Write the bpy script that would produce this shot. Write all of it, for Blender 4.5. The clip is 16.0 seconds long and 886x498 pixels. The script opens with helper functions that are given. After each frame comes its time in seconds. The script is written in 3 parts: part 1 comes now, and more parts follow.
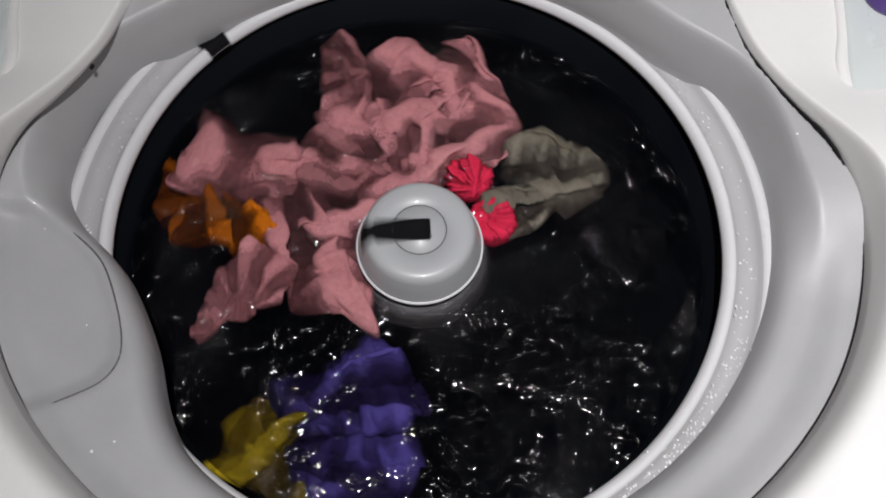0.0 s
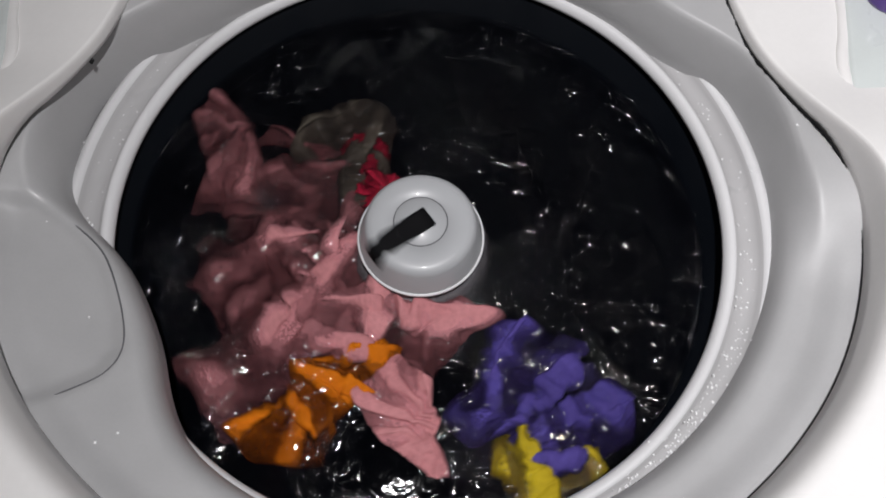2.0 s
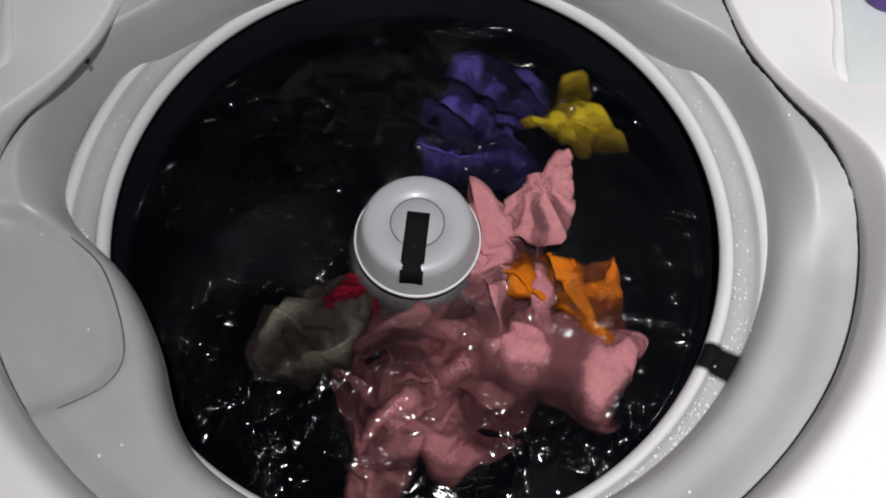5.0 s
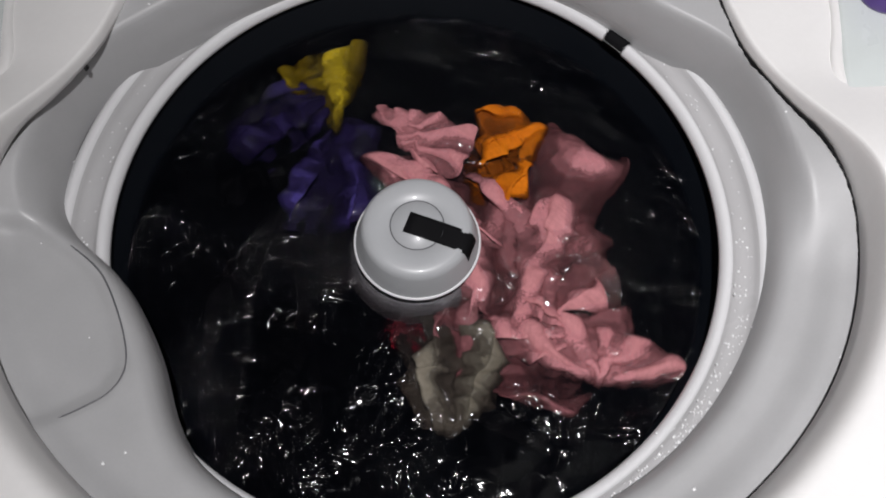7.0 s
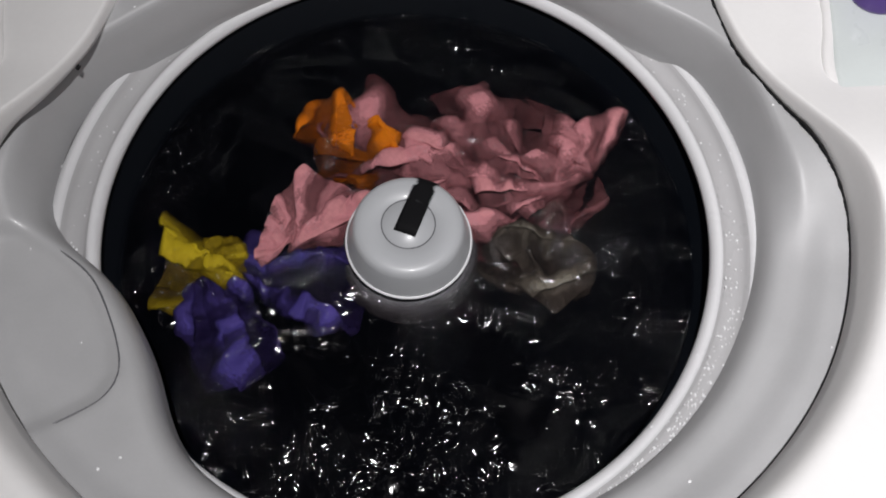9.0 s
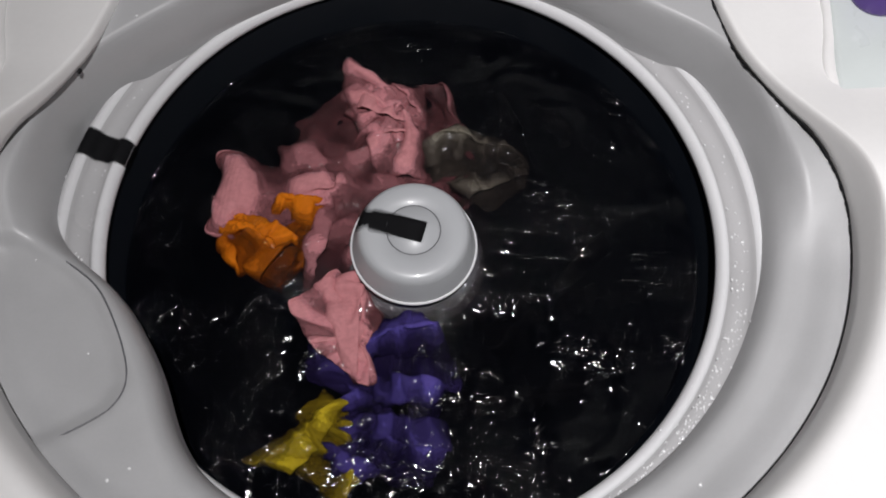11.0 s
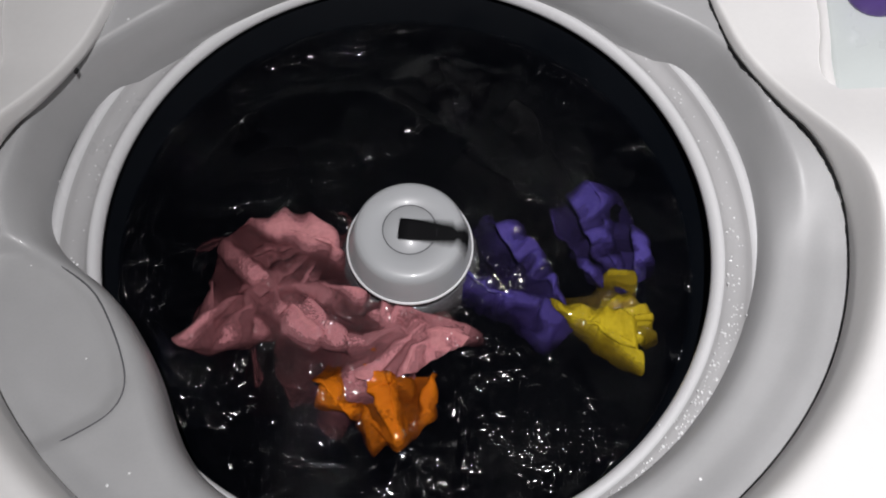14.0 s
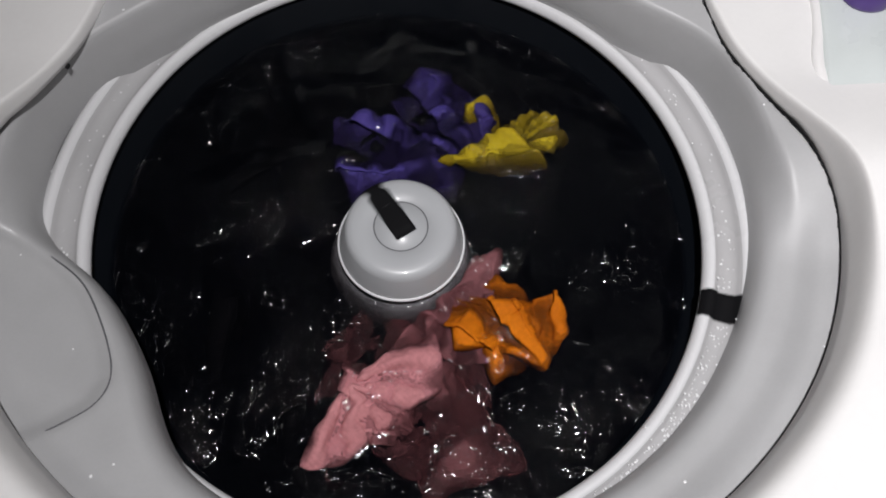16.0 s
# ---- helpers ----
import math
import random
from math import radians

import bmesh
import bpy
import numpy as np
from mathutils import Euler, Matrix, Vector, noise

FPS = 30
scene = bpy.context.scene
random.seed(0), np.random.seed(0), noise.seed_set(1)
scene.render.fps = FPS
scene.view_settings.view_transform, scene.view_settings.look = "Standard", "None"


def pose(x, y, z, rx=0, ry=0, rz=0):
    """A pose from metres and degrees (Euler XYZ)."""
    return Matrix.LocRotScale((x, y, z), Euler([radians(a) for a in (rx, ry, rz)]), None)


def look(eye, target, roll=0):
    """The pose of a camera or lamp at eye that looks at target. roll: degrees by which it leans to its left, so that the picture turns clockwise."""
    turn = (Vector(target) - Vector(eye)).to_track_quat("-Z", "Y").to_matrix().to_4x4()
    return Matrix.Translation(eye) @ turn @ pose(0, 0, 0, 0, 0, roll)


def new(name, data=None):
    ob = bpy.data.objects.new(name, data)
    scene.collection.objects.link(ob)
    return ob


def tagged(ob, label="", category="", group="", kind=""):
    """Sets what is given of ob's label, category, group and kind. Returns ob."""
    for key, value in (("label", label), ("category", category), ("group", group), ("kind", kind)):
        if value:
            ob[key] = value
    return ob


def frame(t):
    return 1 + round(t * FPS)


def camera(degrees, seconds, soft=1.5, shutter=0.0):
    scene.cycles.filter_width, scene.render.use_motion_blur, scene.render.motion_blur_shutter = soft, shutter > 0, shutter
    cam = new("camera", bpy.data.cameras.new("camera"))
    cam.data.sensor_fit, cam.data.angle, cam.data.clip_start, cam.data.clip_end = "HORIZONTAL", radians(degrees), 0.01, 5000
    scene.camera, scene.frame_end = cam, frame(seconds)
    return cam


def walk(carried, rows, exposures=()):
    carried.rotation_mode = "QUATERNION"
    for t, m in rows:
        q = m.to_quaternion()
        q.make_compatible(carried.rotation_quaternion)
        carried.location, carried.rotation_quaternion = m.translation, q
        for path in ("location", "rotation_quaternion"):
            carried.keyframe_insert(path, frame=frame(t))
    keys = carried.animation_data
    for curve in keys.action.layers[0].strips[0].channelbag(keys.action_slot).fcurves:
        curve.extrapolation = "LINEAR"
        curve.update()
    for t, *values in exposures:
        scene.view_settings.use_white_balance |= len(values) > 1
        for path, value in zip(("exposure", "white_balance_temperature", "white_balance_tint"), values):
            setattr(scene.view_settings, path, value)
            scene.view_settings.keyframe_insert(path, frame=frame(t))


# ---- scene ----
cam = camera(56.0, 16.0, soft=1.9, shutter=0.6)
# seconds, pitch, yaw, roll of the hand-held camera over the machine
EYE = (0.0093, -0.2680, 1.3562)
CAMERA_ROWS = [
    (0.0, -66.428, -1.812, 2.280),
    (0.5, -66.550, -1.558, 2.109),
    (1.0, -66.706, -2.043, 2.563),
    (1.5, -66.691, -1.820, 2.588),
    (2.0, -66.680, -1.931, 2.640),
    (2.5, -66.564, -2.001, 2.561),
    (3.0, -66.552, -2.111, 2.583),
    (3.5, -66.623, -1.939, 2.534),
    (6.0, -66.760, -2.736, 3.106),
    (6.5, -66.785, -2.365, 2.783),
    (7.0, -66.460, -2.400, 2.470),
    (7.5, -66.568, -3.085, 3.435),
    (8.0, -66.590, -3.441, 3.697),
    (8.5, -66.662, -3.810, 3.955),
    (9.0, -66.462, -3.617, 3.511),
    (11.5, -66.276, -3.189, 2.981),
    (12.0, -66.302, -2.575, 2.610),
    (12.5, -66.448, -3.424, 3.567),
    (13.0, -66.503, -3.285, 3.465),
    (13.5, -66.476, -4.127, 4.110),
    (14.0, -66.255, -3.806, 3.554),
    (14.5, -66.216, -4.328, 3.930),
    (15.0, -66.358, -4.476, 4.248),
    (15.5, -66.475, -4.796, 4.576),
    (16.0, -66.514, -4.998, 4.576),
]


def camera_pose(pitch, yaw, roll):
    return pose(*EYE) @ pose(0, 0, 0, 0, 0, yaw) @ pose(0, 0, 0, 90 + pitch, 0, 0) @ pose(0, 0, 0, 0, 0, roll)


walk(cam, [(t, camera_pose(p, y, r)) for t, p, y, r in CAMERA_ROWS])

# ---- light ----
scene.view_settings.exposure = 0.0
world = bpy.data.worlds.new("room_air")
scene.world = world
world.use_nodes = True
world.node_tree.nodes["Background"].inputs[0].default_value = (1.0, 0.85, 0.74, 1)
world.node_tree.nodes["Background"].inputs[1].default_value = 0.08


def area_light(name, eye, target, size, power, color):
    data = bpy.data.lights.new(name, "AREA")
    data.shape, data.size, data.energy, data.color = "DISK", size, power, color
    ob = new(name, data)
    ob.matrix_world = look(eye, target)
    return ob


LAMP = (0.06, -0.28, 2.10)
area_light("ceiling_lamp_light", LAMP, (1.70, -0.1, 0.87), 0.075, 26.6, (0.995, 0.975, 0.99))

# ---- materials ----


class Nodes:
    def __init__(self, name):
        self.m = bpy.data.materials.new(name)
        self.m.use_nodes = True
        self.t = self.m.node_tree
        self.p = self.t.nodes["Principled BSDF"]
        self.out = self.t.nodes["Material Output"]
        self.co = self.t.nodes.new("ShaderNodeTexCoord")

    def node(self, kind, **ins):
        n = self.t.nodes.new(kind)
        for k, v in ins.items():
            n.inputs[k.replace("_", " ")].default_value = v
        return n

    def link(self, a, b):
        self.t.links.new(a, b)

    def noise(self, scale, detail=4.0, rough=0.55, coord="Object"):
        n = self.node("ShaderNodeTexNoise", Scale=scale, Detail=detail, Roughness=rough)
        self.link(self.co.outputs[coord], n.inputs["Vector"])
        return n.outputs["Fac"]

    def ramp(self, fac, stops):
        n = self.t.nodes.new("ShaderNodeValToRGB")
        e = n.color_ramp.elements
        for i, (pos, col) in enumerate(stops):
            el = e[i] if i < 2 else e.new(pos)
            el.position, el.color = pos, (*col, 1)
        self.link(fac, n.inputs[0])
        return n.outputs["Color"]

    def mix(self, fac, a, b, blend="MIX"):
        n = self.t.nodes.new("ShaderNodeMix")
        n.data_type, n.blend_type = "RGBA", blend
        for sock, v in ((n.inputs[0], fac), (n.inputs[6], a), (n.inputs[7], b)):
            if hasattr(v, "links"):
                self.link(v, sock)
            else:
                sock.default_value = v if isinstance(v, float) else (*v, 1)
        return n.outputs[2]

    def bump(self, height, strength, distance, chain=None):
        n = self.node("ShaderNodeBump", Strength=strength, Distance=distance)
        self.link(height, n.inputs["Height"])
        if chain:
            self.link(chain, n.inputs["Normal"])
        return n.outputs["Normal"]


def plastic(name, color, rough, grain=0.04, stain=0.1, bump=0.0002, scale=60, coat=0.0):
    """Moulded plastic or enamel: faint mottling, dull patches and a fine orange-peel relief."""
    n = Nodes(name)
    dark = tuple(c * (1 - stain) for c in color)
    light = tuple(min(1, c * (1 + grain)) for c in color)
    big = n.ramp(n.noise(7, 5), [(0.35, dark), (0.62, light)])
    fine = n.ramp(n.noise(scale * 6, 3), [(0.3, (1 - grain,) * 3), (0.7, (1, 1, 1))])
    n.link(n.mix(1.0, big, fine, "MULTIPLY"), n.p.inputs["Base Color"])
    rr = n.ramp(n.noise(13, 4), [(0.3, (rough * 0.75,) * 3), (0.7, (min(1, rough * 1.3),) * 3)])
    n.link(rr, n.p.inputs["Roughness"])
    n.link(n.bump(n.noise(scale, 3), 0.25, bump), n.p.inputs["Normal"])
    n.p.inputs["Coat Weight"].default_value = coat
    n.p.inputs["Coat Roughness"].default_value = 0.08
    return n.m


def cloth(name, color, dark, weave=900, rib=0.0, rough=0.75, coat=0.0):
    """Wet woven cloth: thread relief, damp darker patches, a thin wet sheen."""
    n = Nodes(name)
    big = n.ramp(n.noise(16, 5), [(0.32, dark), (0.66, color)])
    fine = n.ramp(n.noise(240, 3), [(0.3, (0.82,) * 3), (0.7, (1, 1, 1))])
    n.link(n.mix(1.0, big, fine, "MULTIPLY"), n.p.inputs["Base Color"])
    n.p.inputs["Roughness"].default_value = rough
    w = n.node("ShaderNodeTexWave", Scale=weave * 0.35, Distortion=0.6, Detail=1.0)
    n.link(n.co.outputs["Object"], w.inputs["Vector"])
    wrinkle = n.bump(n.noise(70, 5, 0.6), 0.6, 0.003)
    n.link(n.bump(w.outputs["Fac"], 0.22 if rib else 0.12, 0.0007, wrinkle), n.p.inputs["Normal"])
    n.p.inputs["Coat Weight"].default_value = coat
    n.p.inputs["Specular IOR Level"].default_value = 0.12
    return n.m


def water_material():
    """Choppy water: a glossy film whose fine ripples run in crooked threads."""
    n = Nodes("wash_water")
    clear = n.node("ShaderNodeBsdfTransparent", Color=(0.90, 0.92, 0.95, 1))
    gloss = n.node("ShaderNodeBsdfGlossy", Roughness=0.07)
    fres = n.node("ShaderNodeFresnel", IOR=1.34)
    chop = n.bump(n.noise(20, 2, 0.5), 1.0, 0.0040)
    patch = n.ramp(n.noise(12, 3), [(0.43, (0.05,) * 3), (0.66, (1, 1, 1))])
    warp = n.node("ShaderNodeTexNoise", Scale=26.0, Detail=1.0)
    n.link(n.co.outputs["Object"], warp.inputs["Vector"])
    bent = n.t.nodes.new("ShaderNodeVectorMath")
    bent.operation = "MULTIPLY_ADD"
    n.link(warp.outputs["Color"], bent.inputs[0])
    bent.inputs[1].default_value = (0.03, 0.03, 0.03)
    n.link(n.co.outputs["Object"], bent.inputs[2])
    wave = n.node("ShaderNodeTexNoise", Scale=60.0, Detail=1.5, Roughness=0.5, Distortion=1.6)
    n.link(bent.outputs[0], wave.inputs["Vector"])
    fine = n.bump(n.mix(1.0, wave.outputs["Fac"], patch, "MULTIPLY"), 1.0, 0.0110, chop)
    n.link(fine, gloss.inputs["Normal"])
    mixed = n.t.nodes.new("ShaderNodeMixShader")
    n.link(fres.outputs[0], mixed.inputs[0])
    n.link(clear.outputs[0], mixed.inputs[1])
    n.link(gloss.outputs[0], mixed.inputs[2])
    n.link(mixed.outputs[0], n.out.inputs["Surface"])
    return n.m


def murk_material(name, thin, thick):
    """One thin dark sheet; a stack of them stands in for light lost with depth in murky water."""
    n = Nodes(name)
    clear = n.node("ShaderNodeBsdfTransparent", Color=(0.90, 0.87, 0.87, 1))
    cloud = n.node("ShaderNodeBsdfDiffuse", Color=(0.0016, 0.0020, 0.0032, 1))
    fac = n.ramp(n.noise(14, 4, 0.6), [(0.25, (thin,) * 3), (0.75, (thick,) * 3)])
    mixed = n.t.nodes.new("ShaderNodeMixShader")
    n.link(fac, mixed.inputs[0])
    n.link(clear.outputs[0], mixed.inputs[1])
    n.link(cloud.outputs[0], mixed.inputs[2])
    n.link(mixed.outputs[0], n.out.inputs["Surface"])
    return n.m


def drop_material():
    """Small water beads, coloured opaque white to stand in for their bright glints."""
    n = Nodes("glint_white_drop")
    n.p.inputs["Base Color"].default_value = (0.86, 0.86, 0.87, 1)
    n.p.inputs["Roughness"].default_value = 0.22
    n.p.inputs["Coat Weight"].default_value = 1.0
    n.p.inputs["Coat Roughness"].default_value = 0.15
    return n.m


M_ENAMEL = plastic("white_enamel", (0.77, 0.76, 0.75), 0.45, 0.02, 0.05, 0.0001, 40, 0.08)
M_COVER = plastic("grey_tub_plastic", (0.405, 0.405, 0.410), 0.42, 0.03, 0.12, 0.0003, 90, 0.03)
M_RING = plastic("ring_plastic", (0.45, 0.445, 0.45), 0.32, 0.03, 0.10, 0.0002, 90, 0.2)
M_RIDGE = plastic("pale_ridge_plastic", (0.68, 0.68, 0.69), 0.3, 0.02, 0.06, 0.0001, 90, 0.2)
M_CAP = plastic("agitator_plastic", (0.43, 0.44, 0.455), 0.38, 0.02, 0.06, 0.0001, 70, 0.08)
M_BAND = plastic("white_band_plastic", (0.82, 0.82, 0.84), 0.3, 0.02, 0.05)
M_SEAM = plastic("dark_seam", (0.10, 0.10, 0.11), 0.6)
M_SEAL = plastic("black_foam_seal", (0.022, 0.022, 0.023), 0.9, 0.2, 0.4, 0.002, 400)
M_TAPE = plastic("black_tape", (0.008, 0.008, 0.009), 0.7, 0.1, 0.3, 0.0006, 300)
M_BASKET = plastic("basket_enamel", (0.0028, 0.0038, 0.0058), 0.5)
M_RECESS = plastic("recess_plastic", (0.60, 0.64, 0.63), 0.3, 0.02, 0.08, 0.0001, 60, 0.3)
M_PURPLE_CAP = plastic("purple_plastic", (0.09, 0.035, 0.25), 0.3)
M_WALL = plastic("painted_plaster", (0.34, 0.34, 0.34), 0.8, 0.03, 0.08, 0.001, 30)
# unseen west wall: beige added to throw warm light on the left side
M_WARM = plastic("warm_bounce_plaster", (0.40, 0.33, 0.27), 0.8, 0.03, 0.08, 0.001, 30)
# unseen north wall: dark so that the water reflects little at the back
M_DARK = plastic("dark_reflection_plaster", (0.06, 0.06, 0.062), 0.85, 0.05, 0.12, 0.001, 30)
M_FLOOR = plastic("floor_tile", (0.38, 0.36, 0.33), 0.4, 0.05, 0.15, 0.0005, 20)
M_PINK = cloth("pink_cotton", (0.60, 0.256, 0.270), (0.49, 0.194, 0.206), weave=235, rib=1)
M_ORANGE = cloth("orange_cotton", (0.72, 0.20, 0.006), (0.50, 0.12, 0.004))
M_PURPLE = cloth("violet_cotton", (0.088, 0.064, 0.29), (0.05, 0.036, 0.17))
M_YELLOW = cloth("yellow_cotton", (0.56, 0.42, 0.018), (0.38, 0.27, 0.012))
M_KHAKI = cloth("khaki_nylon", (0.21, 0.185, 0.145), (0.12, 0.105, 0.08), rough=0.5)
M_RED = cloth("hot_pink_trim", (0.80, 0.03, 0.09), (0.6, 0.02, 0.06))
M_BLACK = cloth("black_cotton", (0.0040, 0.0045, 0.0055), (0.002, 0.002, 0.0026), rough=0.6)
for m in (M_TAPE, M_SEAL, M_BASKET):
    m.node_tree.nodes["Principled BSDF"].inputs["Specular IOR Level"].default_value = 0.06
M_WATER, M_DROP = water_material(), drop_material()
# tinted sheets imitate dimming with depth; the last is a nearly opaque black
M_MURK, M_DEEP = murk_material("depth_dimming_sheet", 0.11, 0.40), murk_material("depth_blackout_sheet", 0.97, 0.99)


# ---- building helpers ----
def part(name, bm, material, parent=None, label="", smooth=True):
    me = bpy.data.meshes.new(name)
    bmesh.ops.recalc_face_normals(bm, faces=bm.faces)
    bm.to_mesh(me)
    bm.free()
    for f in me.polygons:
        f.use_smooth = smooth
    for m in material if isinstance(material, (list, tuple)) else [material]:
        me.materials.append(m)
    ob = new(name, me)
    if parent:
        ob.parent = parent
    return tagged(ob, label)


def thing(name, label, category, group="", kind=""):
    return tagged(new(name), label, category, group, kind)


def lathe(profile, n=128):
    """A turned shape from (radius, height) pairs, about the z axis."""
    bm = bmesh.new()
    rings = []
    for r, z in profile:
        if r <= 1e-6:
            rings.append([bm.verts.new((0, 0, z))])
            continue
        rings.append([bm.verts.new((r * math.cos(a), r * math.sin(a), z)) for a in (2 * math.pi * i / n for i in range(n))])
    for a, b in zip(rings, rings[1:]):
        for i in range(n):
            j = (i + 1) % n
            if len(a) == 1:
                bm.faces.new((a[0], b[i], b[j]))
            elif len(b) == 1:
                bm.faces.new((a[i], b[0], a[j]))
            else:
                bm.faces.new((a[i], b[i], b[j], a[j]))
    return bm


def polar_sheet(rows, n=360):
    """A closed band of quads: rows are functions of the angle (radians) that give (radius, height)."""
    bm = bmesh.new()
    grid = []
    for row in rows:
        ring = []
        for i in range(n):
            a = 2 * math.pi * i / n
            r, z = row(a)
            ring.append(bm.verts.new((r * math.cos(a), r * math.sin(a), z)))
        grid.append(ring)
    for a, b in zip(grid, grid[1:]):
        for i in range(n):
            j = (i + 1) % n
            bm.faces.new((a[i], b[i], b[j], a[j]))
    return bm


def periodic(table):
    """A smooth periodic function of the angle in radians, through (degrees, value) pairs."""
    table = sorted(table)
    xs = [a for a, _ in table]
    ys = [v for _, v in table]
    xs = [xs[-1] - 360] + xs + [xs[0] + 360]
    ys = [ys[-1]] + ys + [ys[0]]
    fine = np.arange(0, 360, 1.0)
    vals = np.array([np.interp(f if f <= xs[-1] else f - 360, xs, ys) for f in fine])
    k = np.exp(-0.5 * (np.arange(-9, 10) / 2.6) ** 2)
    k /= k.sum()
    vals = np.convolve(np.concatenate([vals[-9:], vals, vals[:9]]), k, "valid")

    def f(a):
        d = math.degrees(a) % 360
        i = int(d)
        return float(vals[i % 360] * (1 - d + i) + vals[(i + 1) % 360] * (d - i))

    return f


def smooth(x):
    x = min(1, max(0, x))
    return x * x * (3 - 2 * x)


def box(sx, sy, sz, bevel=0.0, segments=2):
    bm = bmesh.new()
    bmesh.ops.create_cube(bm, size=1)
    bmesh.ops.scale(bm, vec=(sx, sy, sz), verts=bm.verts)
    if bevel:
        bmesh.ops.bevel(bm, geom=bm.edges[:], offset=bevel, segments=segments, affect="EDGES", profile=0.5)
    return bm


# ---- the unseen room, added to close the place and shape its light ----
for nm, size, at in (("floor", (3.4, 3.4, 0.1), (0, 0, -0.05)), ("ceiling", (3.4, 3.4, 0.1), (0, 0, 2.45)),
                     ("wall_north", (3.4, 0.1, 2.5), (0, 0.60, 1.2)), ("wall_south", (3.4, 0.1, 2.5), (0, -1.7, 1.2)),
                     ("wall_east", (0.1, 2.4, 2.5), (1.65, -0.6, 1.2)), ("wall_west", (0.1, 2.4, 2.5), (-1.65, -0.6, 1.2))):
    ob = part(nm, box(*size), M_FLOOR if nm == "floor" else (M_WARM if nm == "wall_west" else (M_DARK if nm == "wall_north" else M_WALL)), smooth=False)
    ob.location = at
    tagged(ob, "unseen added laundry room " + nm.split("_")[0], nm.split("_")[0], kind="structure")

# ---- the washing machine ----
machine = thing("washing_machine", "white top-loading washing machine with its lid open, full of dark water", "washing machine")
DECK_X = 0.006
half = [(-90, .275), (-70, .277), (-49, .2825), (-41, .286), (-26, .2935), (-17, .2965), (-7, .2985), (-1, .2985), (2.5, .293), (6, .279),
        (10, .2640), (14.5, .2525), (19, .2465), (24, .2445), (34, .2545), (42, .278), (50, .325), (60, .325), (75, .308), (90, .304)]
opening = periodic(half + [(180 - a, r) for a, r in half if -89 < a < 89])


def cabinet_edge(a, w=0.345, front=-0.335, back=0.365):
    c, s = math.cos(a), math.sin(a)
    reach = min(w / abs(c) if abs(c) > 1e-6 else 9, (back / s if s > 0 else front / s) if abs(s) > 1e-6 else 9)
    return reach


def deck_row(off, z, frac=None):
    def f(a):
        r = opening(a) + off
        if frac is not None:
            r = r + (max(cabinet_edge(a), r + 0.012) - r) * frac
        return r, z

    return f


def lip_drop(a):
    """How far the foot of the lip lies below the level top."""
    near = math.degrees(math.asin(math.sin(a)))
    return 0.011 + 0.031 * smooth((0.16 - math.sin(a)) / 0.2) + 0.0055 * math.exp(-((near - 8) / 6) ** 2)


# the lip rolls down to the opening, widely at the front and crisply at the back corners
def lip_row(k, drop):
    def f(a):
        wide = 0.003 + 0.011 * smooth((-math.sin(a) - 0.02) / 0.5)
        return opening(a) + wide * k, 0.8850 - lip_drop(a) * drop

    return f


deck_rows = [lip_row(0.3, 1.04), lip_row(0.0, 1.0), lip_row(0.06, 0.70), lip_row(0.16, 0.36), lip_row(0.30, 0.19), lip_row(0.50, 0.08), lip_row(0.74, 0.02), lip_row(1.0, 0.0), lip_row(1.15, -0.004)]
deck_rows += [deck_row(0.030, 0.8855 + 0.001 * k, k) for k in (0.05, 0.25, 0.5, 0.75, 0.93)]
deck_rows += [deck_row(0.030, 0.882, 0.985), deck_row(0.030, 0.872, 1.0), deck_row(0.030, 0.45, 1.0), deck_row(0.030, 0.02, 1.0)]


def dip(x, y, z):
    """The back of the top sits lower than its front: a point of the level top, moved down and outwards."""
    z1 = z - 0.027 * smooth((y + 0.005) / 0.085)
    k = (1.3562 - z1) / (1.3562 - z)
    return 0.0093 + (x - 0.0093) * k, -0.268 + (y + 0.268) * k, z1


def dip_mesh(bm, above=0.8):
    for v in bm.verts:
        if v.co.z > above:
            x, y, z = dip(v.co.x + DECK_X, v.co.y, v.co.z)
            v.co = (x - DECK_X, y, z)
    return bm


deck = part("cabinet", dip_mesh(polar_sheet(deck_rows, 480)), M_ENAMEL, machine, "white enamelled steel top and cabinet")
deck.location.x = DECK_X

